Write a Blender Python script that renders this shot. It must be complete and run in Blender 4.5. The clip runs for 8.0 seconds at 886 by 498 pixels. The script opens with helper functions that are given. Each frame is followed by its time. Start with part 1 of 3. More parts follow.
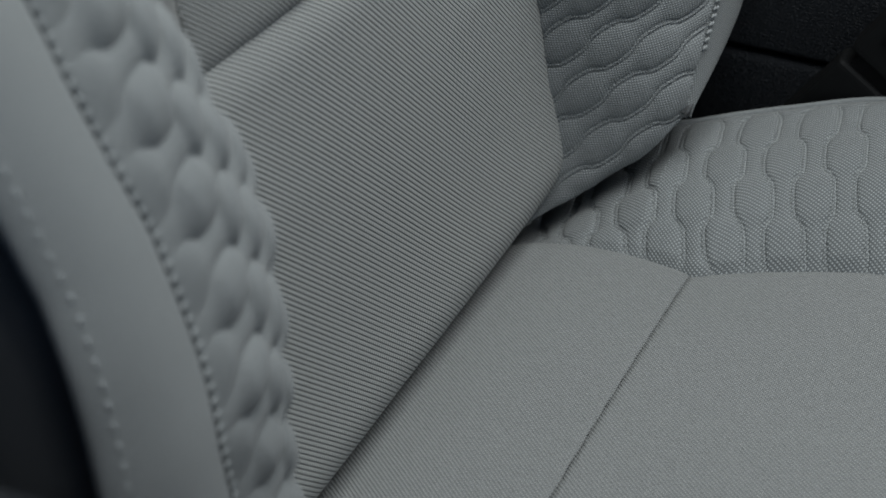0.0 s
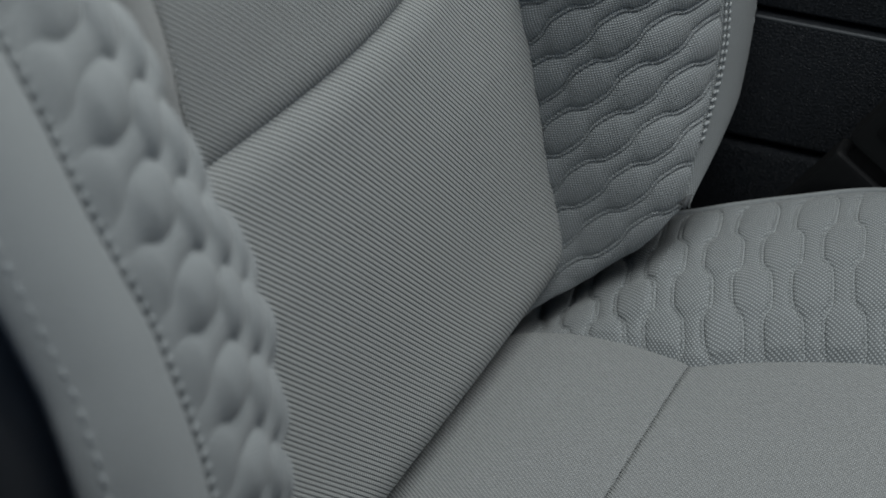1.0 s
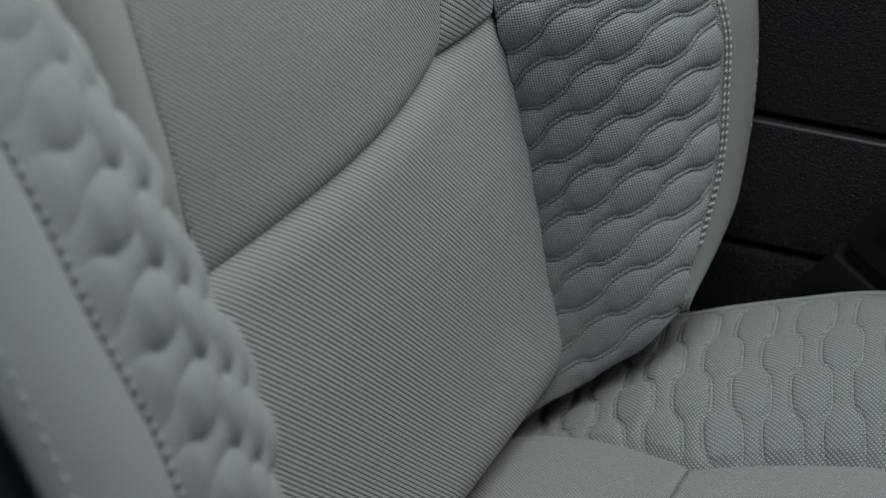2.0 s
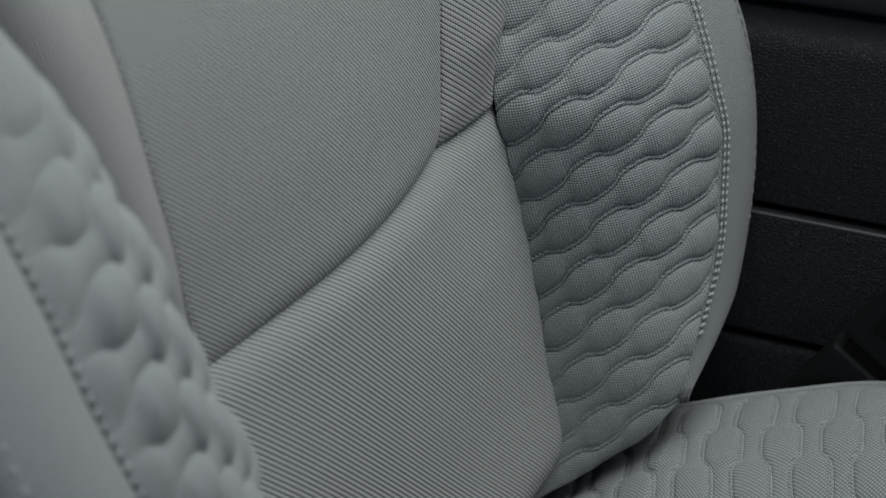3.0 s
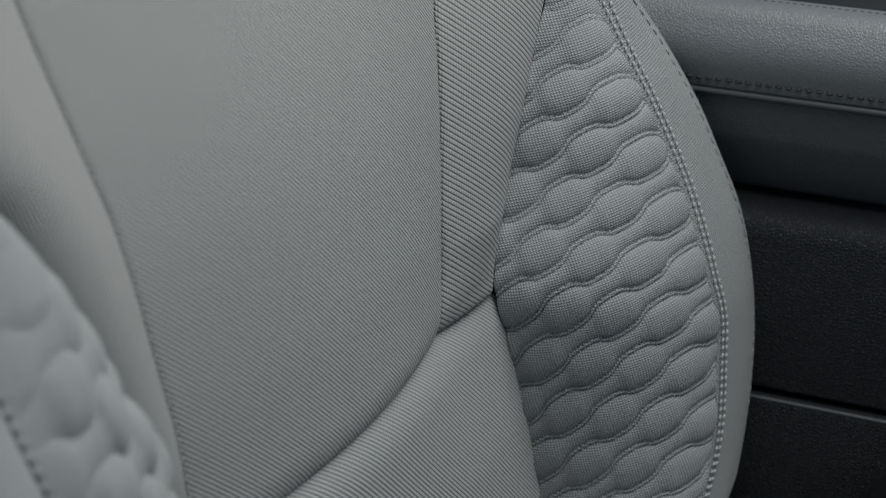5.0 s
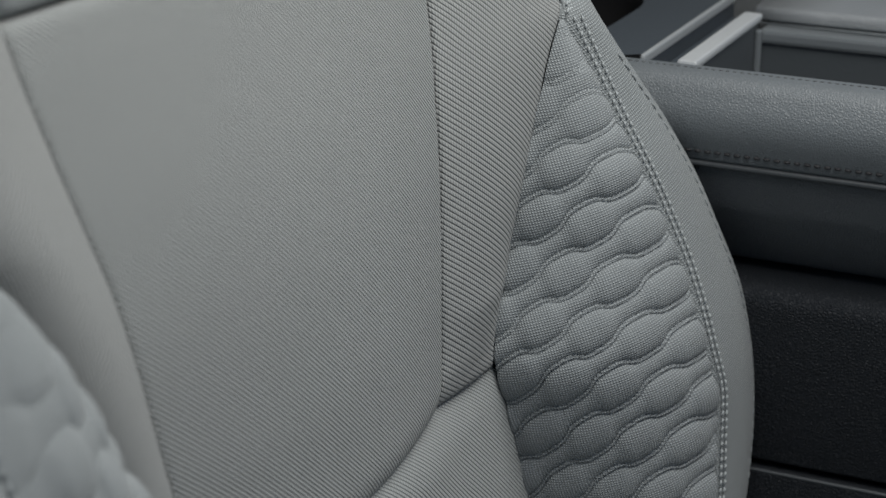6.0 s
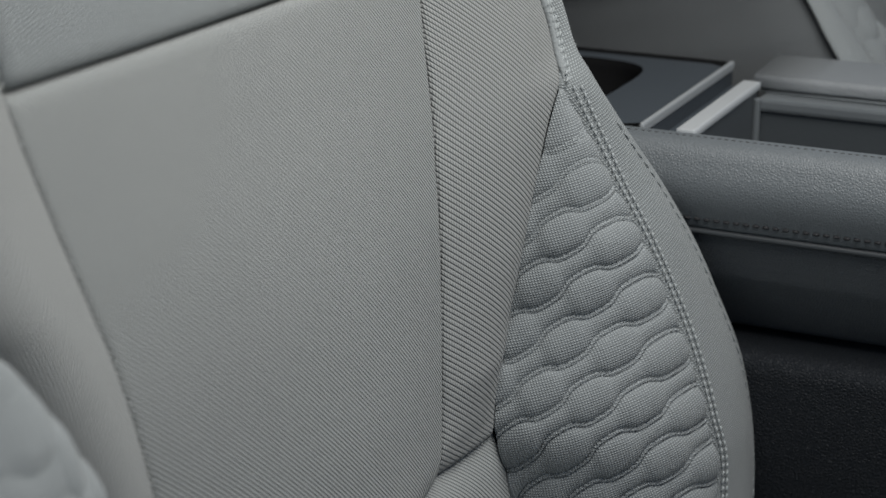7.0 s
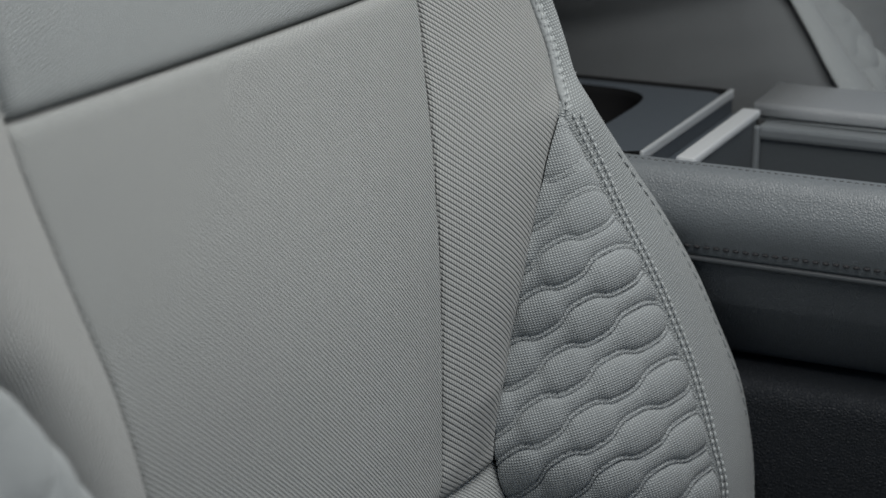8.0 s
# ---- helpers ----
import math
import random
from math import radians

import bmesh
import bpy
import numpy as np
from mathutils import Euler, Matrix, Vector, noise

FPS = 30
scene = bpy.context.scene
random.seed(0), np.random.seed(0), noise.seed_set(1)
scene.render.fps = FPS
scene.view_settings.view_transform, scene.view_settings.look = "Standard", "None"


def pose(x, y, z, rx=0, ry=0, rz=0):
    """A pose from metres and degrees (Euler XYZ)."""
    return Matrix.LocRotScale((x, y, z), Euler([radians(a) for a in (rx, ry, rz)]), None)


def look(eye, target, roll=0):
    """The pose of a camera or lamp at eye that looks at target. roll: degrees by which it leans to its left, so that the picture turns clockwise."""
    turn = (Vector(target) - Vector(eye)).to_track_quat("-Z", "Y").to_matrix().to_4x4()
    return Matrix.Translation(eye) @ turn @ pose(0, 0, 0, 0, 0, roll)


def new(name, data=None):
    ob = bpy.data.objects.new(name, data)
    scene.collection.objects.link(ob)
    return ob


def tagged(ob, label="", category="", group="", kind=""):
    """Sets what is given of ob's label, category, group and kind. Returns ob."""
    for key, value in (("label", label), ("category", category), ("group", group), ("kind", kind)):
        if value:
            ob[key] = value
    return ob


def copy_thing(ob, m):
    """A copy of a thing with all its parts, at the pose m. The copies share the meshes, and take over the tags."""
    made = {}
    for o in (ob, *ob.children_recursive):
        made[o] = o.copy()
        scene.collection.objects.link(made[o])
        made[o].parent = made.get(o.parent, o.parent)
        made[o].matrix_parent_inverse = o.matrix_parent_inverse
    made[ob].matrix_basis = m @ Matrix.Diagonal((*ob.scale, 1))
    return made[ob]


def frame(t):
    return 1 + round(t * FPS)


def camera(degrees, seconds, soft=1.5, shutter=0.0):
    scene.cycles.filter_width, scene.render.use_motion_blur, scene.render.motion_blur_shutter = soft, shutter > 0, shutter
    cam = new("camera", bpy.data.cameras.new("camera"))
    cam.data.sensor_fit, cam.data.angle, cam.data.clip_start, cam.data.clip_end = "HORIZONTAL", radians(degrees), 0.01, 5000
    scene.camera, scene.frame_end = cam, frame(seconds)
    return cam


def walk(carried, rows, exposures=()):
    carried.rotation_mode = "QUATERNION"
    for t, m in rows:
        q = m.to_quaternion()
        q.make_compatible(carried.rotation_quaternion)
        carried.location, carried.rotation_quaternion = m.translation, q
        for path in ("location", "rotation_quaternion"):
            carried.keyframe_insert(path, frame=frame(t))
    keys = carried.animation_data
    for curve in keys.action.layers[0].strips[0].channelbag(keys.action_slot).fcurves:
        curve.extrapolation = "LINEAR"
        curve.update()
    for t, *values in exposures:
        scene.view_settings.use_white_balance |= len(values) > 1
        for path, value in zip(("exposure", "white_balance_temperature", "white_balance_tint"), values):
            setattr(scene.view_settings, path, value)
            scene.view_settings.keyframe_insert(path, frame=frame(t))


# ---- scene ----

# ---------------------------------------------------------------- camera
K = 0.78                      # metres to one unit of the plan
# In the plan the seat's middle line is y = 0 and its cushion faces +x.
cam = camera(26.01, 8.0, soft=1.3)
cam.data.dof.use_dof = True
cam.data.dof.focus_distance = 1.11 * K
cam.data.dof.aperture_fstop = 11.5
# seconds, place in units of the plan, yaw, pitch, roll: a tilt up on a head a hand below the lens
ROWS = [
    (0.0, 0.4473, -0.7685, 1.0189, 25.018, -35.456, -0.140),
    (0.5, 0.4478, -0.7694, 1.0223, 25.014, -34.290, -0.120),
    (1.0, 0.4483, -0.7704, 1.0258, 25.015, -32.980, -0.099),
    (1.5, 0.4490, -0.7719, 1.0295, 25.011, -31.479, -0.079),
    (3.0, 0.4502, -0.7757, 1.0380, 24.994, -27.562, -0.014),
    (3.5, 0.4507, -0.7771, 1.0409, 24.986, -26.232, 0.007),
    (4.0, 0.4512, -0.7783, 1.0444, 24.987, -24.871, 0.024),
    (4.5, 0.4520, -0.7801, 1.0467, 24.996, -23.539, 0.032),
    (6.0, 0.4549, -0.7854, 1.0529, 25.043, -20.285, 0.056),
    (6.5, 0.4556, -0.7866, 1.0555, 25.048, -19.325, 0.061),
    (7.0, 0.4560, -0.7878, 1.0574, 25.053, -18.419, 0.068),
    (7.5, 0.4568, -0.7884, 1.0593, 25.077, -17.872, 0.074),
    (8.0, 0.4577, -0.7896, 1.0598, 25.103, -17.666, 0.088),
]
walk(cam, [(t, pose(x * K, y * K, z * K, 90 + pitch, 0, yaw) @ pose(0, 0, 0, 0, 0, roll)) for t, x, y, z, yaw, pitch, roll in ROWS],
     [(0.0, 0.05, 6360, 6), (8.0, 0.11, 6550, 8.5)])

# ---------------------------------------------------------------- light
world = bpy.data.worlds.new("overcast")
scene.world = world
world.use_nodes = True
sky = world.node_tree.nodes.new("ShaderNodeTexSky")
sky.sky_type, sky.sun_disc = "NISHITA", False
sky.sun_elevation, sky.sun_rotation = radians(47), radians(95)
world.node_tree.links.new(sky.outputs[0], world.node_tree.nodes["Background"].inputs[0])
world.node_tree.nodes["Background"].inputs[1].default_value = 0.045
sun = new("sun", bpy.data.lights.new("sun", "SUN"))
sun.data.energy, sun.data.angle, sun.data.color = 0.24, radians(30), (1.0, 0.97, 0.93)
sun.matrix_world = look((1.6, -0.15, 1.75), (0, 0, 0))

# added area lamp in an unseen roof opening, for light from overhead
roof_fill = new("roof_fill", bpy.data.lights.new("roof_fill", "AREA"))
roof_fill.data.shape, roof_fill.data.size, roof_fill.data.size_y = "RECTANGLE", 0.70 * K, 0.90 * K
roof_fill.data.energy, roof_fill.data.color = 6.2, (1.0, 0.985, 0.96)
roof_fill.matrix_world = pose(0.42 * K, 0.04 * K, 1.47 * K)

# ---------------------------------------------------------------- materials


class Nodes:
    """A node material, built up step by step."""

    def __init__(self, name, rough=0.8, sheen=0.0):
        self.mat = bpy.data.materials.new(name)
        self.mat.use_nodes = True
        self.tree = self.mat.node_tree
        self.bsdf = self.tree.nodes["Principled BSDF"]
        self.bsdf.inputs["Roughness"].default_value = rough
        self.bsdf.inputs["Sheen Weight"].default_value = sheen
        self.uv = self.add("ShaderNodeUVMap").outputs[0]
        self.obj = self.add("ShaderNodeTexCoord").outputs["Object"]

    def add(self, kind, **inputs):
        node = self.tree.nodes.new(kind)
        for key, value in inputs.items():
            self.put(node.inputs[key.replace("_", " ")], value)
        return node

    def put(self, socket, value):
        if isinstance(value, bpy.types.NodeSocket):
            self.tree.links.new(value, socket)
        else:
            socket.default_value = value

    def math(self, op, a, b=0.0):
        node = self.tree.nodes.new("ShaderNodeMath")
        node.operation = op
        self.put(node.inputs[0], a)
        self.put(node.inputs[1], b)
        return node.outputs[0]

    def noise(self, coords, scale, detail=3.0):
        node = self.add("ShaderNodeTexNoise", Vector=coords, Scale=scale, Detail=detail)
        return node.outputs["Fac"]

    def mix(self, fac, a, b):
        node = self.tree.nodes.new("ShaderNodeMix")
        node.data_type = "RGBA"
        self.put(node.inputs["Factor"], fac)
        self.put(node.inputs[6], a)
        self.put(node.inputs[7], b)
        return node.outputs[2]

    def wave(self, du, dv, period):
        """A sine across the uv direction (du, dv), 0 to 1."""
        sep = self.add("ShaderNodeSeparateXYZ", Vector=self.uv)
        s = self.math("ADD", self.math("MULTIPLY", sep.outputs[0], du * 2 * math.pi / period),
                      self.math("MULTIPLY", sep.outputs[1], dv * 2 * math.pi / period))
        return self.math("ADD", self.math("MULTIPLY", self.math("SINE", s), 0.5), 0.5)

    def bump(self, height, distance, strength=1.0, normal=None):
        node = self.add("ShaderNodeBump", Height=height, Distance=distance, Strength=strength)
        if normal is not None:
            self.put(node.inputs["Normal"], normal)
        return node.outputs[0]

    def finish(self, color, normal=None):
        self.put(self.bsdf.inputs["Base Color"], color)
        if normal is not None:
            self.put(self.bsdf.inputs["Normal"], normal)
        return self.mat


def rgb(r, g, b):
    return (r, g, b, 1.0)


def rib_fabric(name, angle, light, dark, pitch=0.0019, depth=0.00056, beads=0.85):
    """Ribbed upholstery: cords that run down at the angle, each a double row of short threads, with a dark groove between."""
    n = Nodes(name, 0.9, 0.15)
    a = radians(angle)
    across = (math.sin(a), math.cos(a))
    along = (math.cos(a), -math.sin(a))
    rib = n.math("SUBTRACT", 1.0, n.math("POWER", n.math("SUBTRACT", 1.0, n.wave(*across, pitch)), 3.0))
    step = 0.0019
    bead = n.wave(along[0] + across[0] * 0.75 * step / pitch, along[1] + across[1] * 0.75 * step / pitch, step)
    cloud = n.noise(n.obj, 9.0)
    fleck = n.noise(n.obj, 900.0, 2.0)
    knit = n.math("MULTIPLY", rib, n.math("ADD", 1.15 - beads, n.math("MULTIPLY", n.math("POWER", bead, 0.7), beads)))
    tone = n.mix(knit, dark, light)
    tone = n.mix(n.math("MULTIPLY", fleck, 0.25), tone, rgb(0.38, 0.385, 0.375))
    tone = n.mix(n.math("MULTIPLY", cloud, 0.15), tone, dark)
    return n.finish(tone, n.bump(knit, depth))


def woven_fabric(name, light, dark, period=0.0013, depth=0.00048, stitch_rate=0.0):
    """Coarse two-tone basket weave with a dot at every crossing; with a rate, a twin row of stitches follows the quilt's seams."""
    n = Nodes(name, 0.85, 0.15)
    w = n.math("MULTIPLY", n.wave(0.96, 0.27, period), n.wave(-0.27, 0.96, period))
    fleck = n.noise(n.obj, 700.0, 2.0)
    cloud = n.noise(n.obj, 7.0)
    tone = n.mix(n.math("MULTIPLY", w, 1.0), dark, light)
    tone = n.mix(n.math("MULTIPLY", fleck, 0.3), tone, dark)
    tone = n.mix(n.math("MULTIPLY", cloud, 0.15), tone, light)
    relief = n.math("ADD", w, n.math("MULTIPLY", fleck, 0.3))
    if stitch_rate:
        layer = n.add("ShaderNodeUVMap")
        layer.uv_map = "Seam"
        sep = n.add("ShaderNodeSeparateXYZ", Vector=layer.outputs[0])
        off = n.math("ABSOLUTE", n.math("SUBTRACT", n.math("ABSOLUTE", sep.outputs[0]), 0.058))
        row = n.math("MAXIMUM", n.math("SUBTRACT", 1.0, n.math("DIVIDE", off, 0.026)), 0.0)
        dash = n.math("MINIMUM", n.math("MULTIPLY", n.math("ADD", n.math("SINE", n.math("MULTIPLY", sep.outputs[1], 2 * math.pi * stitch_rate)), 0.75), 1.5), 1.0)
        thread = n.math("MULTIPLY", row, n.math("MAXIMUM", dash, 0.0))
        tone = n.mix(n.math("MULTIPLY", thread, 0.8), tone, light)
        relief = n.math("ADD", relief, n.math("MULTIPLY", thread, 0.9))
    return n.finish(tone, n.bump(relief, depth))


def twill_fabric(name, light, dark):
    """Fine flat twill of the seat cushion."""
    n = Nodes(name, 0.9, 0.15)
    w = n.math("MULTIPLY", n.wave(0.75, 0.66, 0.0016), n.wave(-0.55, 0.83, 0.0013))
    fleck = n.noise(n.obj, 650.0, 3.0)
    cloud = n.noise(n.obj, 6.0)
    tone = n.mix(n.math("ADD", n.math("MULTIPLY", w, 0.8), n.math("MULTIPLY", fleck, 0.55)), dark, light)
    tone = n.mix(n.math("MULTIPLY", cloud, 0.15), tone, dark)
    return n.finish(tone, n.bump(n.math("ADD", w, n.math("MULTIPLY", fleck, 1.2)), 0.0006))


def leather(name, color, rough, scale=700.0, depth=0.00015, gloss=0.5):
    """Grained leather or soft moulded plastic."""
    n = Nodes(name, rough)
    cell = n.add("ShaderNodeTexVoronoi", Vector=n.obj, Scale=scale)
    cell.feature = "DISTANCE_TO_EDGE"
    crack = n.math("MINIMUM", n.math("MULTIPLY", cell.outputs["Distance"], 4.0), 1.0)
    cloud = n.noise(n.obj, 14.0)
    fine = n.noise(n.obj, 600.0, 2.0)
    tone = n.mix(n.math("MULTIPLY", cloud, 0.4), color, tuple(c * 0.75 for c in color[:3]) + (1,))
    rough_map = n.math("ADD", n.math("MULTIPLY", fine, 0.15), rough - 0.07)
    n.put(n.bsdf.inputs["Roughness"], rough_map)
    n.bsdf.inputs["Specular IOR Level"].default_value = gloss
    return n.finish(tone, n.bump(n.math("ADD", crack, n.math("MULTIPLY", fine, 0.3)), depth))


def plain(name, color, rough, metal=0.0, grain=0.00015):
    n = Nodes(name, rough)
    n.bsdf.inputs["Metallic"].default_value = metal
    fine = n.noise(n.obj, 500.0, 3.0)
    cloud = n.noise(n.obj, 8.0)
    tone = n.mix(n.math("MULTIPLY", cloud, 0.3), color, tuple(c * 0.8 for c in color[:3]) + (1,))
    return n.finish(tone, n.bump(fine, grain))


M_RIB = rib_fabric("ribbed_fabric", 45, rgb(0.385, 0.404, 0.400), rgb(0.120, 0.129, 0.128), 0.0016, 0.00065, 0.55)
M_RIB_LUMBAR = rib_fabric("coarse_ribbed_fabric", 45, rgb(0.365, 0.386, 0.382), rgb(0.155, 0.165, 0.164), 0.0020, 0.0006, 0.5)
M_RIB_WEDGE = rib_fabric("ribbed_fabric_side", 33, rgb(0.310, 0.322, 0.318), rgb(0.155, 0.161, 0.159), 0.0020, 0.00055, 0.6)
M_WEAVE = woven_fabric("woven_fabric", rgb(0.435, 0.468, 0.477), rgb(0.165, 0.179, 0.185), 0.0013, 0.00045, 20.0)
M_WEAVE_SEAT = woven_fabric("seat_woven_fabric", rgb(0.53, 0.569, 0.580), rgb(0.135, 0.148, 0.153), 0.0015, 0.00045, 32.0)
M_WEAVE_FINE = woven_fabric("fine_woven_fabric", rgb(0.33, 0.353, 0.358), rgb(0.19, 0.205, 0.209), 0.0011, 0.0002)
M_SMOOTH = woven_fabric("smooth_fabric", rgb(0.46, 0.494, 0.501), rgb(0.15, 0.163, 0.166), 0.0014, 0.0004)
M_TWILL = twill_fabric("twill_fabric", rgb(0.43, 0.452, 0.454), rgb(0.175, 0.186, 0.189))
# grey seat cloth darkened: the shade on the seat's sides is in the colour
M_SIDE_SHADED = woven_fabric("shaded_side_fabric", rgb(0.15, 0.161, 0.168), rgb(0.08, 0.086, 0.09), 0.0012, 0.0004)
M_THREAD = plain("grey_thread", rgb(0.355, 0.380, 0.386), 0.8)
M_CORD = plain("grey_cloth_cord", rgb(0.265, 0.284, 0.289), 0.9, 0.0, 0.0008)
M_DARK_THREAD = plain("black_thread", rgb(0.03, 0.03, 0.033), 0.7)
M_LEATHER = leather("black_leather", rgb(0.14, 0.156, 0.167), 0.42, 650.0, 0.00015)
# lighter copy of the pad leather: the sky's sheen is in its colour
M_PAD_SKYLIT = leather("skylit_leather", rgb(0.24, 0.255, 0.268), 0.42, 650.0, 0.0002)
# darker copy of the pad leather, with the shade under the roll in it
M_SKIRT_SHADED = leather("shaded_leather", rgb(0.088, 0.098, 0.107), 0.45, 650.0, 0.0003)
M_SOFT = leather("black_soft_plastic", rgb(0.0148, 0.0176, 0.0218), 0.6, 560.0, 0.0004, 0.28)
M_BLACK = plain("black_plastic", rgb(0.004, 0.004, 0.0045), 0.7)
M_BLACK.node_tree.nodes["Principled BSDF"].inputs["Specular IOR Level"].default_value = 0.15
M_BUCKLE = plain("black_buckle_plastic", rgb(0.006, 0.0066, 0.0072), 0.65)
M_BUCKLE.node_tree.nodes["Principled BSDF"].inputs["Specular IOR Level"].default_value = 0.2
M_DECK = plain("dark_blue_grey_plastic", rgb(0.055, 0.066, 0.078), 0.42, 0.0, 0.0003)
M_PIPING = plain("black_cloth_piping", rgb(0.05, 0.056, 0.062), 0.5, 0.0, 0.0001)
M_SILVER = plain("satin_metal", rgb(0.62, 0.645, 0.66), 0.42, 0.35)
M_TRAY = plain("dark_grey_plastic", rgb(0.07, 0.079, 0.086), 0.45)
M_RIM = plain("grey_satin_plastic", rgb(0.15, 0.165, 0.175), 0.4)
M_EDGE = plain("satin_edge", rgb(0.45, 0.475, 0.49), 0.4, 0.3)
M_LINER = plain("headliner_cloth", rgb(0.55, 0.55, 0.54), 0.95)
M_CARPET = plain("dark_carpet", rgb(0.02, 0.02, 0.021), 0.95, 0.0, 0.001)
M_GROUND = plain("asphalt", rgb(0.09, 0.09, 0.09), 0.9, 0.0, 0.002)
M_CORE = plain("seat_backing", rgb(0.03, 0.03, 0.032), 0.8)

# ---------------------------------------------------------------- shape helpers


def link(name, me, material, parent=None, label="", smooth=True):
    me.materials.append(material)
    if smooth:
        me.polygons.foreach_set("use_smooth", np.ones(len(me.polygons), dtype=bool))
    ob = new(name, me)
    if parent is not None:
        ob.parent = parent
    if label:
        ob["label"] = label
    return ob


def part(name, bm, material, parent=None, label="", smooth=False):
    """Links a bmesh, drawn in units of the plan, as one mesh object."""
    bm.transform(Matrix.Scale(K, 4))
    bmesh.ops.recalc_face_normals(bm, faces=bm.faces[:])
    me = bpy.data.meshes.new(name)
    bm.to_mesh(me)
    bm.free()
    return link(name, me, material, parent, label, smooth)


def thing(name, label, category, group="", kind=""):
    return tagged(new(name), label, category, group, kind)


def curve(xs, ys):
    """A smooth curve through the points that never overshoots them."""
    x, y = np.array(xs, float), np.array(ys, float)
    h, s = np.diff(x), np.diff(y) / np.diff(x)
    m = np.zeros(len(x))
    m[0], m[-1] = s[0], s[-1]
    for i in range(1, len(x) - 1):
        if s[i - 1] * s[i] > 0:
            a, b = 2 * h[i] + h[i - 1], h[i] + 2 * h[i - 1]
            m[i] = (a + b) / (a / s[i - 1] + b / s[i])

    def at(q):
        q = np.asarray(q, float)
        i = np.clip(np.searchsorted(x, q) - 1, 0, len(h) - 1)
        t = (np.clip(q, x[0], x[-1]) - x[i]) / h[i]
        return ((2 * t**3 - 3 * t**2 + 1) * y[i] + (t**3 - 2 * t**2 + t) * h[i] * m[i]
                + (3 * t**2 - 2 * t**3) * y[i + 1] + (t**3 - t**2) * h[i] * m[i + 1])
    return at


def tuck(s, r, depth):
    """How far a padded panel rounds away at the distance s from its sewn edge."""
    q = np.clip(1 - s / r, 0, 1)
    return -depth * (1 - np.sqrt(1 - q**2))


def normals(p):
    du, dv = np.gradient(p, axis=1), np.gradient(p, axis=0)
    n = np.cross(du, dv)
    return n / np.maximum(np.linalg.norm(n, axis=2, keepdims=True), 1e-9)


def sheet(name, p, material, parent, label="", rise=None, flip=False, thick=0.012, coarse_back=False, lay=None, seams=None):
    """A padded panel from a grid of places (rows, columns, 3) in units of the plan, with its relief, its back and its rim."""
    n = normals(p)
    if flip:
        n = -n
    du = np.linalg.norm(np.diff(p, axis=1), axis=2) * K
    dv = np.linalg.norm(np.diff(p, axis=0), axis=2) * K
    u = np.concatenate([np.zeros((p.shape[0], 1)), np.cumsum(du, 1)], 1)
    u = u - u[:, [u.shape[1] // 2]]
    v = np.concatenate([np.zeros((1, p.shape[1])), np.cumsum(dv, 0)], 0)
    front = p + (n * rise[..., None] if rise is not None else 0)
    back = p - n * thick
    r, c = p.shape[:2]
    verts = np.concatenate([front.reshape(-1, 3), back.reshape(-1, 3)]) * K
    if coarse_back:
        edge = np.zeros((r, c), dtype=bool)
        edge[0], edge[-1], edge[:, 0], edge[:, -1] = True, True, True, True
        edge[::10, ::10] = True
        verts = np.concatenate([front.reshape(-1, 3), back[edge]]) * K
    ids = np.arange(r * c).reshape(r, c)
    a, b, d, e = ids[:-1, :-1].ravel(), ids[:-1, 1:].ravel(), ids[1:, 1:].ravel(), ids[1:, :-1].ravel()
    quads = np.stack([a, b, d, e], 1)
    m = r * c
    rear = quads[:, ::-1] + m
    loop = np.concatenate([ids[0, :], ids[1:, -1], ids[-1, -2::-1], ids[-2:0:-1, 0]])
    nxt = np.roll(loop, -1)
    rim = np.stack([nxt, loop, loop + m, nxt + m], 1)
    uv = np.stack([u, v], 2).reshape(-1, 2) if lay is None else np.stack(lay, 2).reshape(-1, 2) * K
    if coarse_back:
        rank = m + np.cumsum(edge.ravel()) - 1
        rim[:, 2], rim[:, 3] = rank[loop], rank[nxt]
        far = rank.reshape(r, c)[::10, ::10]
        rear = np.stack([far[1:, :-1].ravel(), far[1:, 1:].ravel(), far[:-1, 1:].ravel(), far[:-1, :-1].ravel()], 1)
        faces = np.concatenate([quads, rim, rear]).tolist()
        uv = np.concatenate([uv, uv[edge.ravel()]])
    else:
        faces = np.concatenate([quads, rear, rim]).tolist()
        uv = np.concatenate([uv, uv])
    if flip:
        faces = [f[::-1] for f in faces]
    me = bpy.data.meshes.new(name)
    me.from_pydata(verts.tolist(), [], faces)
    layer = me.uv_layers.new(name="UVMap")
    index = np.empty(len(me.loops), dtype=np.int32)
    me.loops.foreach_get("vertex_index", index)
    layer.data.foreach_set("uv", uv[index].ravel())
    if seams is not None:
        across = np.stack(seams, 2).reshape(-1, 2)
        across = np.concatenate([across, across[edge.ravel()] if coarse_back else across])
        me.uv_layers.new(name="Seam").data.foreach_set("uv", across[index].ravel())
    return link(name, me, material, parent, label)


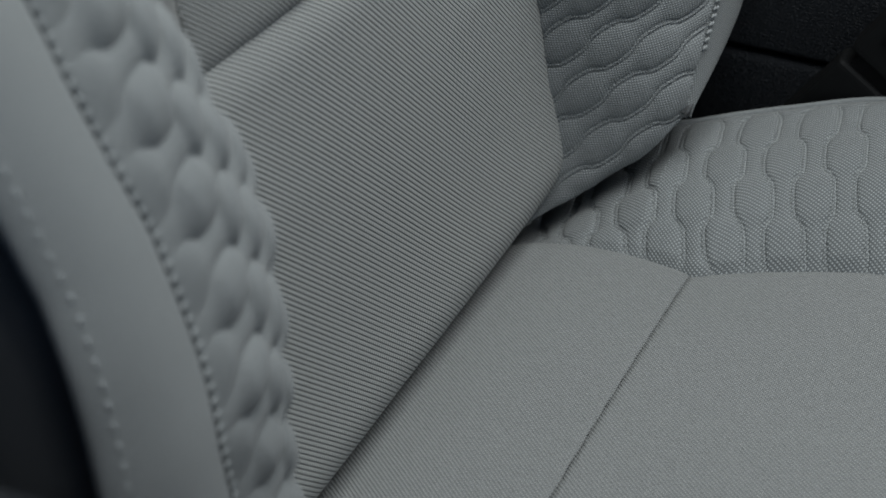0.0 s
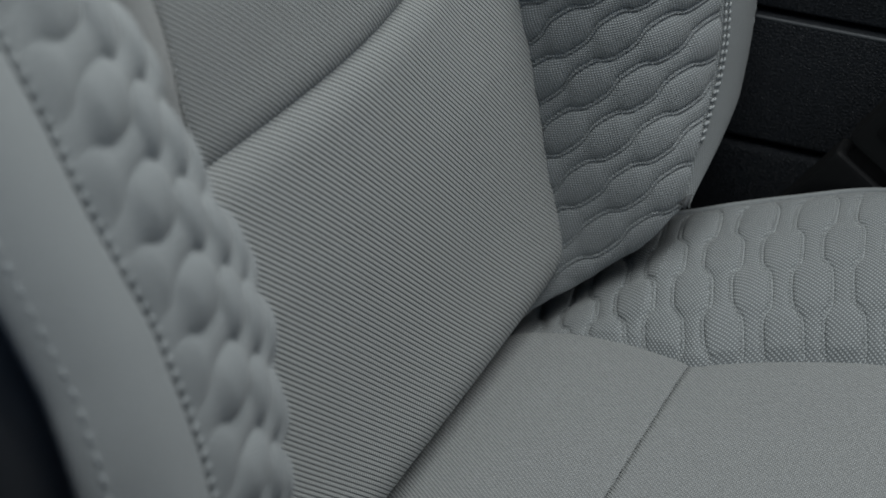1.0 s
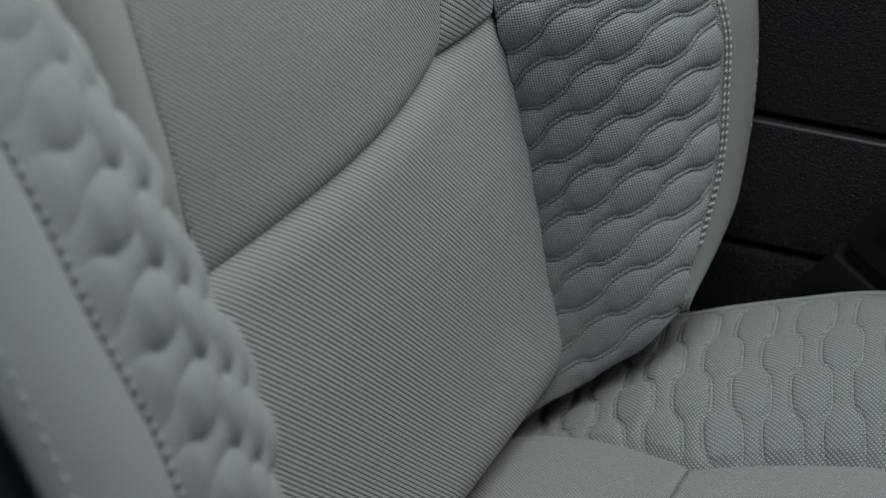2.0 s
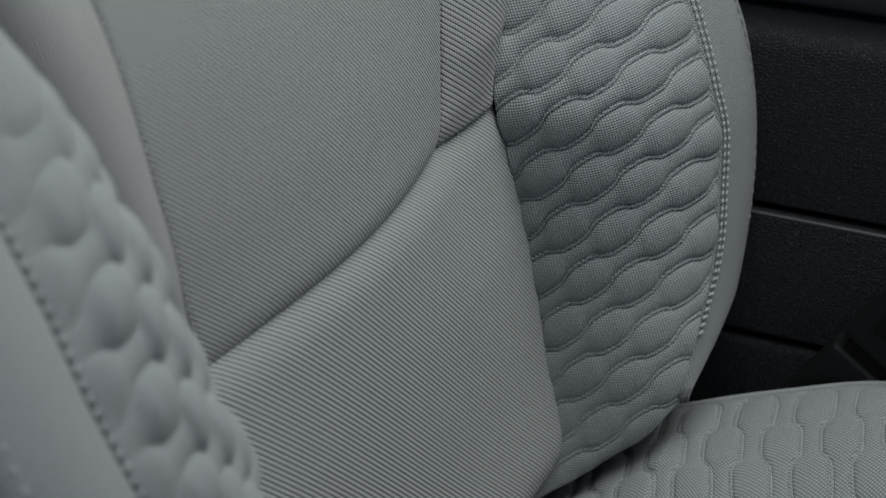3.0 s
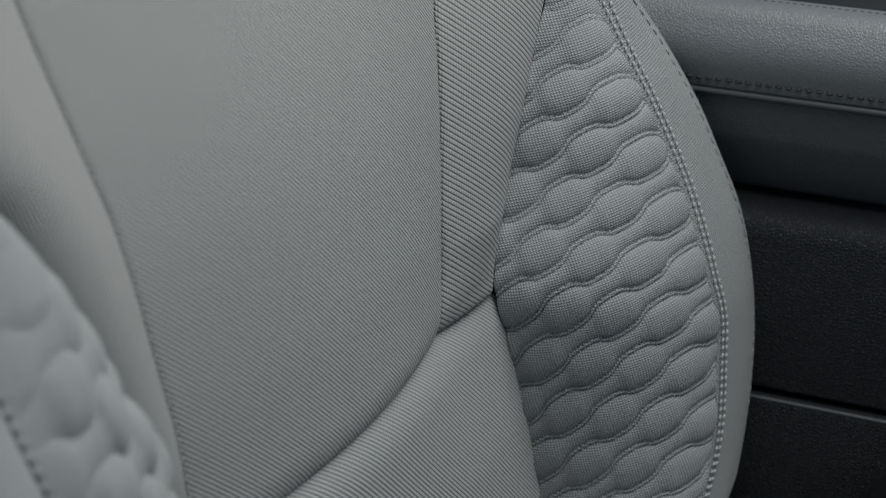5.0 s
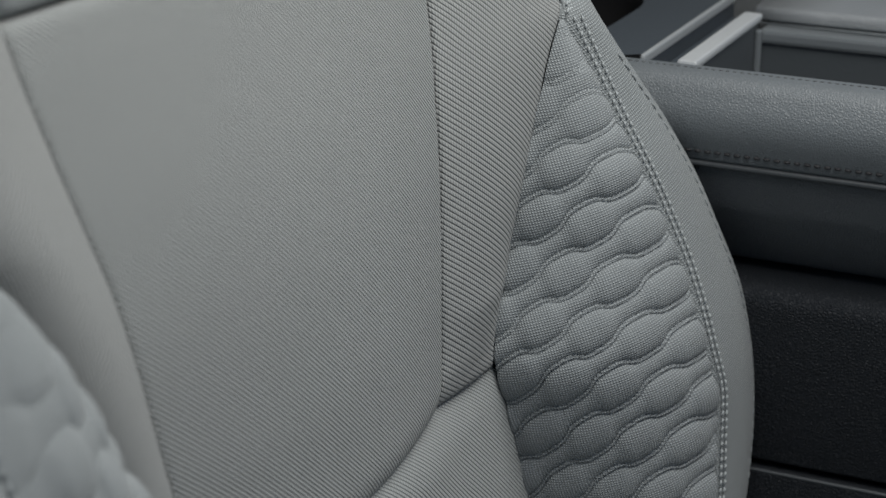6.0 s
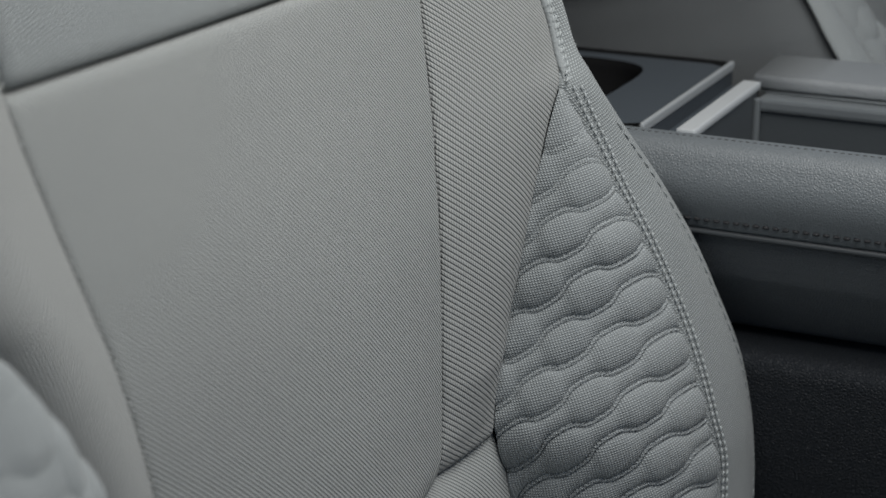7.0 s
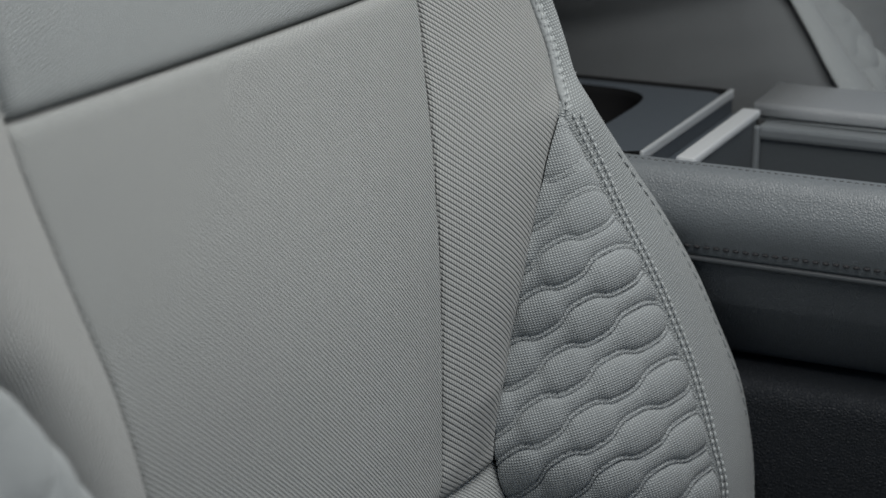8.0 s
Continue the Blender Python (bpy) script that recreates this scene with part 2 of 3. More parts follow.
def quilt(c, p, spacing, period, swing, height, full=0.5, corner=1.6, neck=0.5, band=0.075, ridge=0.36):
    """Relief of channels that swell to hexagons and narrow to necks between twin-stitched seams, and the place from seam to seam.
    c runs across the channels, p along them."""
    n0 = np.floor(c / spacing).astype(int)
    wave = np.tanh(corner * np.cos(2 * np.pi * p / period)) / math.tanh(corner)
    lo, hi = np.full(c.shape, -1e9), np.full(c.shape, 1e9)
    for k in (-1, 0, 1, 2):
        n = n0 + k
        at = n * spacing + swing * np.where(n % 2 == 0, 1, -1) * wave
        lo = np.where((at <= c) & (at > lo), at, lo)
        hi = np.where((at > c) & (at < hi), at, hi)
    width = hi - lo
    near = np.minimum(c - lo, hi - c) / spacing
    t = np.clip(((c - lo) / spacing - band) / (width / spacing - 2 * band), 0, 1)
    welt = ridge * height * np.clip(1 - (near / 0.065) ** 4, 0, 1)
    dome = np.clip(1 - (2 * t - 1) ** 2, 0, 1) ** full
    wide = np.clip((width / spacing - 1) / (4 * swing / spacing) + 0.5, 0, 1)
    from_seam = np.where(c - lo < hi - c, c - lo, c - hi) / spacing
    return height * dome * (neck + (1 - neck) * wide) + welt, (from_seam, p)


def tube(name, pts, radius, material, parent, label="", sides=8, fade=10):
    """A round cord along the points, in units of the plan."""
    pts = [Vector(q) for q in pts]
    bm = bmesh.new()
    rings = []
    for i, q in enumerate(pts):
        d = (pts[min(i + 1, len(pts) - 1)] - pts[max(i - 1, 0)]).normalized()
        s = d.cross(Vector((0.3, 0.2, 0.93))).normalized()
        t = d.cross(s)
        wide = radius * min(1.0, 0.15 + min(i / fade, (len(pts) - 1 - i) / 10))
        rings.append([bm.verts.new(q + wide * (math.cos(w) * s + math.sin(w) * t))
                      for w in (2 * math.pi * k / sides for k in range(sides))])
    for a, b in zip(rings, rings[1:]):
        for k in range(sides):
            bm.faces.new((a[k], a[(k + 1) % sides], b[(k + 1) % sides], b[k]))
    bm.faces.new(rings[0])
    bm.faces.new(rings[-1])
    return part(name, bm, material, parent, label, True)


def resample(pts, step):
    pts = np.array(pts, float)
    s = np.concatenate([[0], np.cumsum(np.linalg.norm(np.diff(pts, axis=0), axis=1))])
    q = np.arange(0, s[-1], step)
    return np.stack([np.interp(q, s, pts[:, k]) for k in range(3)], 1)


def stitches(name, pts, out, material, parent, pitch=0.0062, length=0.0042, radius=0.0011, lean=0.0, label=""):
    """A row of single stitches along the points; out points away from the cloth, lean turns each stitch across the seam."""
    q = resample(pts, pitch)
    bm = bmesh.new()
    out = Vector(out).normalized()
    for a, b in zip(q, q[1:]):
        d = Vector(b - a).normalized()
        side = d.cross(out).normalized()
        d = (d + lean * side).normalized()
        mid = Vector((a + b) / 2)
        rings = []
        for t, w in ((-0.5, 0.35), (-0.3, 0.9), (0.3, 0.9), (0.5, 0.35)):
            c = mid + d * length * t + out * radius * (0.6 if abs(t) < 0.4 else -0.2)
            s = d.cross(out).normalized()
            rings.append([bm.verts.new(c + radius * w * (math.cos(g) * s + math.sin(g) * out))
                          for g in (2 * math.pi * k / 6 for k in range(6))])
        for r0, r1 in zip(rings, rings[1:]):
            for k in range(6):
                bm.faces.new((r0[k], r0[(k + 1) % 6], r1[(k + 1) % 6], r1[k]))
        bm.faces.new(rings[0])
        bm.faces.new(rings[-1])
    return part(name, bm, material, parent, label, True)


def block(x0, x1, y0, y1, z0, z1, bevel=0.0, seg=2):
    bm = bmesh.new()
    bmesh.ops.create_cube(bm, size=1.0)
    for v in bm.verts:
        v.co = Vector(((x0 + x1) / 2 + v.co.x * (x1 - x0), (y0 + y1) / 2 + v.co.y * (y1 - y0), (z0 + z1) / 2 + v.co.z * (z1 - z0)))
    if bevel:
        bmesh.ops.bevel(bm, geom=bm.edges[:], offset=bevel, segments=seg, affect="EDGES", profile=0.6)
    return bm


def extrusion(profile, xs, shift=None):
    """A solid whose (y, z) outline runs along x through the stations xs."""
    bm = bmesh.new()
    rings = []
    for x in xs:
        dy, dz = shift(x) if shift else (0, 0)
        rings.append([bm.verts.new((x, y + dy, z + dz)) for y, z in profile])
    n = len(profile)
    for a, b in zip(rings, rings[1:]):
        for k in range(n):
            bm.faces.new((a[k], a[(k + 1) % n], b[(k + 1) % n], b[k]))
    bm.faces.new(rings[0])
    bm.faces.new(rings[-1])
    return bm


def rounded(points, radius, seg=5):
    """A polygon outline with rounded corners; points are (y, z) or (y, z, own radius)."""
    out = []
    n = len(points)
    for i in range(n):
        p = Vector(points[i][:2])
        r = points[i][2] if len(points[i]) > 2 else radius
        a, b = Vector(points[i - 1][:2]), Vector(points[(i + 1) % n][:2])
        if r <= 0:
            out.append(tuple(p))
            continue
        da, db = (a - p).normalized(), (b - p).normalized()
        half = math.acos(max(-1, min(1, da.dot(db)))) / 2
        cut = min(r / math.tan(half), (a - p).length * 0.49, (b - p).length * 0.49)
        for k in range(seg + 1):
            t = k / seg
            q = (p + da * cut) * (1 - t) ** 2 + p * 2 * t * (1 - t) + (p + db * cut) * t**2
            out.append(tuple(q))
    return out


# ---------------------------------------------------------------- the cabin


def structure(name, bm, material, label):
    ob = part(name, bm, material)
    return tagged(ob, label, name.split("_")[0], "", "structure")


def roof_panel():
    """An unseen roof, added to shape the light, with an opening over the front seats."""
    bm = bmesh.new()
    outer = ((-2.0, -0.56), (1.10, -0.56), (1.10, 1.60), (-2.0, 1.60))
    inner = ((0.05, -0.43), (0.79, -0.43), (0.79, 0.51), (0.05, 0.51))
    rings = [[bm.verts.new((x, y, z)) for x, y in ring] for ring, z in ((outer, 1.46), (inner, 1.46), (inner, 1.52), (outer, 1.52))]
    for a, b in zip(rings, rings[1:] + rings[:1]):
        for k in range(4):
            bm.faces.new((a[k], a[(k + 1) % 4], b[(k + 1) % 4], b[k]))
    return bm


def build_cabin():
    ground = bmesh.new()
    for q in ((-900, -900), (900, -900), (900, 900), (-900, 900)):
        ground.verts.new((q[0], q[1], -0.55))
    ground.faces.new(ground.verts[:])
    structure("ground", ground, M_GROUND, "plain grey asphalt ground outside the car")
    structure("floor", block(-2.0, 1.5, -0.60, 1.62, -0.06, 0.0, 0.01), M_CARPET, "dark carpeted cabin floor under the seats")
    structure("ceiling", roof_panel(), M_LINER, "unseen pale headliner, added round an opening for the overhead light")
    structure("wall_far", block(-2.0, 1.5, 1.56, 1.66, 0.0, 0.86, 0.02), M_SOFT, "dark far door panel below its window")
    structure("wall_rear", block(-2.06, -1.96, -0.60, 1.62, 0.0, 1.46, 0.02), M_SOFT, "dark rear end of the cabin")
    # unseen sill, pillar and dashboard blocks, added to keep light off the lower seat
    structure("wall_near", block(-2.0, 1.5, -0.60, -0.50, -0.10, 0.71, 0.02), M_SOFT, "unseen dark sill wall, added to block low light from the door side")
    structure("pillar", block(-0.85, -0.18, -0.62, -0.52, 0.0, 1.52, 0.03), M_SOFT, "unseen dark pillar, added to block light from the door side")
    structure("wall_front", block(1.4, 1.5, -0.60, 1.62, 0.0, 0.80, 0.03), M_SOFT, "unseen dark dashboard wall, added to block low light from ahead")


# ---------------------------------------------------------------- the seat
ZC, ZT = 0.580, 0.873            # the crease across the back, the seam under the shoulder panel
ZA = 0.781                       # where the quilted side ends in a point
in_half = curve([.25, .58, .612, .645, .676, .722, .753, .783, .822, .859, .95, 1.1],
                [.12, .131, .137, .141, .147, .155, .161, .169, .178, .186, .195, .19])
in_x = curve([.25, .58, .612, .645, .676, .722, .753, .783, .822, .859, .95, 1.1],
             [.076, .027, .024, .022, .019, .014, .009, .003, -.006, -.014, -.035, -.07])
quilt_y = curve([.25, .285, .30, .315, .33, .35, .38, .419, .482, .549, .583, .612, .642, .682, .731, .767, .781, .80, .82, .845, .9, 1.1],
                [.180, .200, .2130, .2230, .2285, .233, .2355, .2365, .231, .217, .209, .217, .229, .240, .257, .271, .279, .293, .300, .303, .300, .27])
quilt_x = curve([.25, .305, .356, .419, .482, .549, .583, .612, .642, .682, .731, .767, .781, .80, .82, .845, .9, 1.1],
                [.066, .066, .060, .051, .041, .032, .027, .025, .025, .029, .033, .036, .037, .027, .018, .006, -.012, -.07])
wedge_x = curve([.25, .583, .642, .70, .75, .80, .845, .9, 1.1], [.066, .027, .025, .029, .028, .022, .006, -.012, -.07])
crest_y = curve([.30, .37, .41, .453, .51, .54, .573, .62, .657, .69, .72, .751, .781, .80, .82, .845, .9, 1.1],
                [.239, .252, .267, .290, .300, .303, .300, .300, .298, .293, .288, .284, .280, .296, .303, .306, .303, .273])
crest_x = curve([.30, .37, .41, .453, .51, .54, .573, .62, .657, .69, .72, .751, .781, .80, .82, .845, .9, 1.1],
                [.135, .143, .144, .145, .142, .140, .132, .116, .100, .085, .069, .053, .038, .028, .019, .007, -.011, -.07])
edge_y = curve([.30, .36, .382, .408, .485, .535, .583, .64, .661, .703, .756, .785, .80, .82, .84, .93, 1.1],
               [.260, .280, .302, .335, .370, .378, .375, .367, .364, .351, .323, .312, .313, .318, .322, .320, .29])
edge_x = curve([.30, .36, .408, .485, .535, .583, .64, .661, .703, .756, .785, .80, .82, .84, .93, 1.1],
               [.140, .145, .150, .148, .143, .135, .114, .105, .085, .060, .045, .032, .022, .013, -.022, -.09])


def lift(z, side):
    """The bolster at the door reaches a little higher up than the one at the console."""
    return z - 0.0235 * np.clip((z - 0.5) / 0.25, 0, 1) if side < 0 else z


def fuller(z, side):
    """The bolster at the door is fuller than the one at the console, most of all near its top."""
    return 0.006 + 0.020 * np.clip((z - 0.63) / 0.12, 0, 1) if side < 0 else 0.0


def outer_edge(z, side):
    """The outer edge of the bolster; the one at the door turns away sooner."""
    z = lift(z, side)
    narrow = 0.22 if side < 0 else 0.0
    return edge_y(z) - narrow * (edge_y(z) - crest_y(z)), edge_x(z) - (0.012 if side < 0 else 0.0)


def grid(rows, cols):
    return np.meshgrid(np.linspace(0, 1, rows), np.linspace(0, 1, cols), indexing="ij")


def stack(x, y, z):
    return np.stack([x, y, z], 2)


def build_seat():
    seat = thing("car_seat", "light grey cloth car seat with ribbed centre and quilted bolsters", "car seat", "front seats")

    # ribbed centre of the back, between the crease and the shoulder seam
    v, u = grid(150, 120)
    t = 2 * u - 1
    foot = ZC - 0.006 - 0.008 * np.clip(-t, 0, 1) ** 3
    z = foot + v * (ZT - foot)
    w = in_half(z)
    x = in_x(z) + (0.016 - 0.011 * v) * (1 - t**2)
    x = x + tuck(z - foot, 0.024, 0.013) + tuck(ZT - z, 0.008, 0.005) + tuck((1 - np.abs(t)) * w, 0.004, 0.0015)
    sheet("back_centre", stack(x, t * w, z), M_RIB, seat, "ribbed grey cloth centre panel")

    # ribbed panel below the crease
    v, u = grid(190, 130)
    z = 0.2915 + v**1.3 * (ZC + 0.008 - 0.2915)
    t = 2 * u - 1
    w = quilt_y(z) + 0.005
    lower_x = 0.027 - (z - 0.58) * 0.147
    low = np.clip((ZC - z) / 0.09, 0, 1)
    swell = low * (1 - t**2) + (1 - low) * np.clip(1 - (t * w / 0.138) ** 2, 0, 1)
    x = lower_x + 0.017 * swell * v + (0.006 + 0.003 * np.clip(t, 0, 1)) * np.exp(-((z - 0.320) / 0.050) ** 2) - (0.062 - np.sqrt(0.062**2 - np.clip(0.347 - z, 0, 0.0619) ** 2))
    x = x + tuck(ZC + 0.008 - z, 0.034, 0.032) * (1 - 0.7 * np.abs(t) ** 8) + tuck((1 - np.abs(t)) * w, 0.018, 0.0035)
    sheet("lumbar_panel", stack(x, t * w, z), M_RIB_LUMBAR, seat, "ribbed grey cloth lower back panel")

    # shoulder panel over the seam
    v, u = grid(60, 60)
    z = ZT + v * 0.20
    t = 2 * u - 1
    w = in_half(z)
    x = in_x(z) + 0.004 * (1 - t**2) + 0.006 * np.sin(np.pi * np.clip(v * 1.2, 0, 1)) + tuck(z - ZT, 0.010, 0.005)
    x = x + tuck((1 - np.abs(t)) * w, 0.006, 0.004)
    sheet("shoulder_panel", stack(x, t * w, z), M_SMOOTH, seat, "smooth grey cloth shoulder panel")

    for side in (-1, 1):
        flip = side < 0
        # ribbed wedge between the centre and the bolster
        v, u = grid(150, 50)
        z = ZC - 0.004 + v * (1.072 - ZC)
        y0, y1, x0, x1 = in_half(z), quilt_y(z), in_x(z), quilt_x(z)
        y = y0 + u * (y1 - y0)
        x = x0 + u * (wedge_x(z) - x0) + u**5 * (x1 - wedge_x(z))
        x = x + 0.010 * np.sin(np.pi * u) ** 0.8 * np.clip((z - ZC) / 0.05, 0.2, 1)
        x = x + (1 - u) * tuck(z - ZC + 0.004, 0.024, 0.013) + u * tuck(z - ZC + 0.004, 0.012, 0.003) + tuck(u * (y1 - y0), 0.003, 0.0020)
        x = x + (tuck((1 - u) * (y1 - y0), 0.008, 0.005) * np.clip((0.80 - z) / 0.05, 0.2, 1) if side > 0 else tuck((1 - u) * (y1 - y0), 0.080, 0.110))
        sheet("wedge_panel", stack(x, side * y, z), M_RIB_WEDGE, seat, "ribbed grey cloth wedge panel", flip=flip)

        # quilted flank of the bolster
        v, u = grid(621, 211)
        zb = 0.244 + 0.130 * (1.8 * u * (1 - u) ** 2 + 2.6 * u**2 * (1 - u) + u**3) - 0.023 * np.sin(np.pi * u)
        top = ZA if side > 0 else ZA + 0.0235
        z = zb + v * (top - zb)
        y0 = quilt_y(lift(z, side))
        y1, x0, x1 = crest_y(lift(z, side)) + fuller(z, side), quilt_x(lift(z, side)) - 0.060 * np.clip((0.415 - z) / 0.10, 0, 1) ** 1.5, crest_x(lift(z, side))
        y0 = y0 - 0.003
        dy, dx = y1 - y0, x1 - x0
        swell = (0.003 + 0.008 * np.clip((z - 0.64) / 0.10, 0, 1)) * np.clip((ZA - z) / 0.03, 0, 1)
        if side < 0:
            swell = (0.008 + 0.014 * np.clip((z - 0.57) / 0.14, 0, 1)) * np.clip((top + 0.004 - z) / 0.035, 0, 1) ** 0.5
        ya, xa = y0 + 0.10 * dy - 0.3 * swell, x0 + 0.60 * dx + swell
        yb, xb = y0 + 0.55 * dy, x0 + 0.87 * dx + swell
        if side < 0:
            ya, xa, xb = y0 - 0.3 * swell, x1 + swell, x1 + 0.35 * swell
        b0, b1, b2, b3 = (1 - u) ** 3, 3 * u * (1 - u) ** 2, 3 * u**2 * (1 - u), u**3
        y = b0 * y0 + b1 * ya + b2 * yb + b3 * y1
        x = b0 * x0 + b1 * xa + b2 * xb + b3 * x1
        x = x - 0.022 * np.clip((zb + 0.055 - z) / 0.055, 0, 1) ** 2 * (1 - u)
        y = y + 0.005 * np.clip((zb + 0.035 - z) / 0.035, 0, 1) ** 2 * 3 * u * (1 - u)
        x = x - 0.008 * np.clip((zb + 0.035 - z) / 0.035, 0, 1) ** 2 * 3 * u * (1 - u)
        p = stack(x, side * y, z)
        step = np.hypot(np.diff(y, axis=1), np.diff(x, axis=1))
        run = np.concatenate([np.zeros((len(step), 1)), np.cumsum(step, 1)], 1)
        width = run[:, [-1]] + 1e-6
        # the quilt lies as two families of lines across the flank
        ax, ay, az = x - 0.10, y - 0.25, z - 0.52
        channel = 5.439 + 35.145 * ax - 6.094 * ay - 42.187 * az - 22.87 * ax * az + 0.37 * az**2
        along = 0.856 + 15.301 * ax + 8.218 * ay + 7.274 * az + 3.387 * az**2
        if side < 0:
            inward = y1 - y - 0.027
            column = inward / 0.021 + 35 * np.clip(inward - 0.006, 0, 1)
            channel = 0.5 + 2 * (0.14 * column + (0.7423 - z) / 0.0379)
            along = 0.5 - column / 2
        rise, seams = quilt(channel, along, 1.0, 1.0, 0.155, 0.0049, 0.55, 1.7, 0.5) if side > 0 else quilt(channel, along, 1.0, 1.0, 0.19, 0.0048, 0.85, 1.2, 0.25, 0.03, 0.0)
        rise = rise * (np.clip((top - z) / 0.09, 0.2, 1) * np.clip((y1 - y) / 0.022, 0.25, 1) if side < 0 else np.clip((top - z) / 0.09, 0.25, 1) * np.clip(0.6 + (z - 0.36) / 0.3, 0.6, 1))
        rim = np.minimum(np.minimum(run + 0.003, width - run), (1 - v) * 0.4)
        rise = rise * np.clip(np.minimum(rim, v * 0.4) / (0.0035 if side > 0 else 0.006), 0, 1) + tuck(rim, 0.0028 if side > 0 else 0.004, 0.0022)
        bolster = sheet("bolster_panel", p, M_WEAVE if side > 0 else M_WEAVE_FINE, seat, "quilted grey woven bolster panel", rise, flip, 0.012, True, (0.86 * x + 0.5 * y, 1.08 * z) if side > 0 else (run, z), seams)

        # hem along the foot of the bolster
        foot = p[0, 4:76:4] + np.array([0.001, 0.0, 0.0])
        tube("hem", foot, 0.0024, M_CORD, bolster, "rolled hem of woven cloth")

        # smooth strip outside the seam, and the side of the seat
        v, u = grid(160, 60)
        u = u**1.4
        z = 0.374 + v * (1.068 - 0.374)
        taper = np.clip((z - 0.374) / 0.042, 0, 1) ** 0.70
        y0, x0 = crest_y(lift(z, side)) + fuller(z, side), crest_x(lift(z, side))
        y1, x1 = outer_edge(z, side)
        y1 = y0 + taper * (y1 + fuller(z, side) - y0)
        ye, xe = y1, x1
        y = y0 + u * (y1 - y0)
        x = x0 + u * (x1 - x0) + taper * (0.006 * np.sin(np.pi * u) + tuck(u * (y1 - y0), 0.0034 if side > 0 else 0.005, 0.0046 if side > 0 else 0.0015) + tuck((1 - u) * (y1 - y0), 0.010, 0.004))
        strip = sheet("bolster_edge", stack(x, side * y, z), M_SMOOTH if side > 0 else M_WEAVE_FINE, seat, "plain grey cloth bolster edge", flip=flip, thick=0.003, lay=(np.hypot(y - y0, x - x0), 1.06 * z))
        y = ye + 0.010 * taper * np.sin(np.pi * u * 0.8) - 0.05 * u**2 + tuck(u * 0.28, 0.012 if side > 0 else 0.05, 0.006 if side > 0 else 0.025)
        x = xe - 0.001 - 0.28 * u
        flank = sheet("side_panel", stack(x, side * y, z), M_SIDE_SHADED, seat, "grey cloth seat side, darkened for its shade", flip=flip, thick=0.003)
        if side < 0:
            stitches("stitching", np.stack([x[:, 2], side * (y[:, 2] + 0.0004), z[:, 2]], 1), (0.2, side, 0.1), M_SIDE_SHADED, flank, 0.0085, 0.006, 0.0009)

        # twin stitching along the bolster seam, single stitching at the outer edge
        zz = np.linspace(0.388, ZA + 0.004, 200)
        zl = lift(zz, side)
        if side > 0:
            wide = np.clip((zz - 0.374) / 0.042, 0, 1) ** 0.70
            for off, lean in ((0.0042, 0.5), (0.0086, 0.5)):
                off = off * np.clip((zz - 0.374) / 0.10, 0.4, 1)
                f = np.clip(off / (wide * np.maximum(edge_y(zl) - crest_y(zl), 0.012)), 0, 1)
                pts = np.stack([crest_x(zl) + f * (edge_x(zl) - crest_x(zl)) + wide * (0.006 * np.sin(np.pi * f) + 0.0009), crest_y(zl) + off, zz], 1)
                stitches("stitching", pts[12:], (0.9, -0.35, 0.2), M_THREAD, strip, 0.0052, 0.0034, 0.00095, lean)
        else:
            pts = np.stack([crest_x(zl) - 0.0008, -(crest_y(zl) + fuller(zz, side) - 0.002), zz], 1)
            stitches("stitching", pts, (0.9, 0.3, 0.2), M_CORD, strip, 0.0059, 0.0080, 0.0011, 6.0)
        if side > 0:
            zz = np.linspace(ZA + 0.002, 1.05, 120)
            pts = np.stack([quilt_x(zz) + 0.0004, quilt_y(zz) + 0.0025, zz], 1)
            tube("seam_welt", pts, 0.0032, M_CORD, strip, "padded welt beside the wedge panel", fade=4)
            for off in (-0.0012, 0.0026):
                stitches("stitching", pts + np.array([0.0026, off, 0]), (0.9, -0.35, 0.2), M_THREAD, strip, 0.0052, 0.0050, 0.0009, 0.5)
        zz = np.linspace(0.46, 0.76, 160)
        ye, xe = outer_edge(zz, side)
        pts = np.stack([xe + 0.0026, side * (ye + fuller(zz, side) - (0.015 if side > 0 else 0.009)), zz], 1)
        stitches("stitching", pts, (0.9, 0.3 * side, 0.2), M_CORD if side > 0 else M_THREAD, strip, 0.0085, 0.006, 0.0006 if side > 0 else 0.0011)
        seam = np.linspace(0, 1, 12)
        pts = np.stack([crest_x(ZA) + seam * (edge_x(ZA + 0.02) - crest_x(ZA)) + 0.0015, side * (crest_y(ZA) + fuller(ZA, side) + seam * (edge_y(ZA + 0.02) - crest_y(ZA))), ZA + (0.02 if side < 0 else 0) + 0.02 * seam], 1)
        tube("cross_seam", pts, 0.0016, M_CORD, strip)
        zz = np.linspace(ZC + 0.01, 1.05, 240)
        if side < 0:
            pts = np.stack([in_x(zz) + 0.0012, side * (in_half(zz) + 0.0012), zz], 1)
            stitches("stitching", pts, (1, 0, 0.1), M_RIB_WEDGE, seat, 0.0050, 0.0040, 0.0005, 0.8)

    # back of the backrest and its top
    v, u = grid(40, 30)
    z = 0.20 + v * 0.86
    t = 2 * u - 1
    y = t * (edge_y(z) - 0.05)
    x = edge_x(z) - 0.26 - 0.03 * (1 - t**2)
    sheet("back_shell", stack(x, y, z), M_CORE, seat, "black plastic seat back shell", flip=True)
    v, u = grid(12, 30)
    t = 2 * u - 1
    ye = float(edge_y(1.068))
    x = in_x(1.068) + 0.004 * (1 - t**2) + v * (edge_x(1.068) - 0.28 - in_x(1.068))
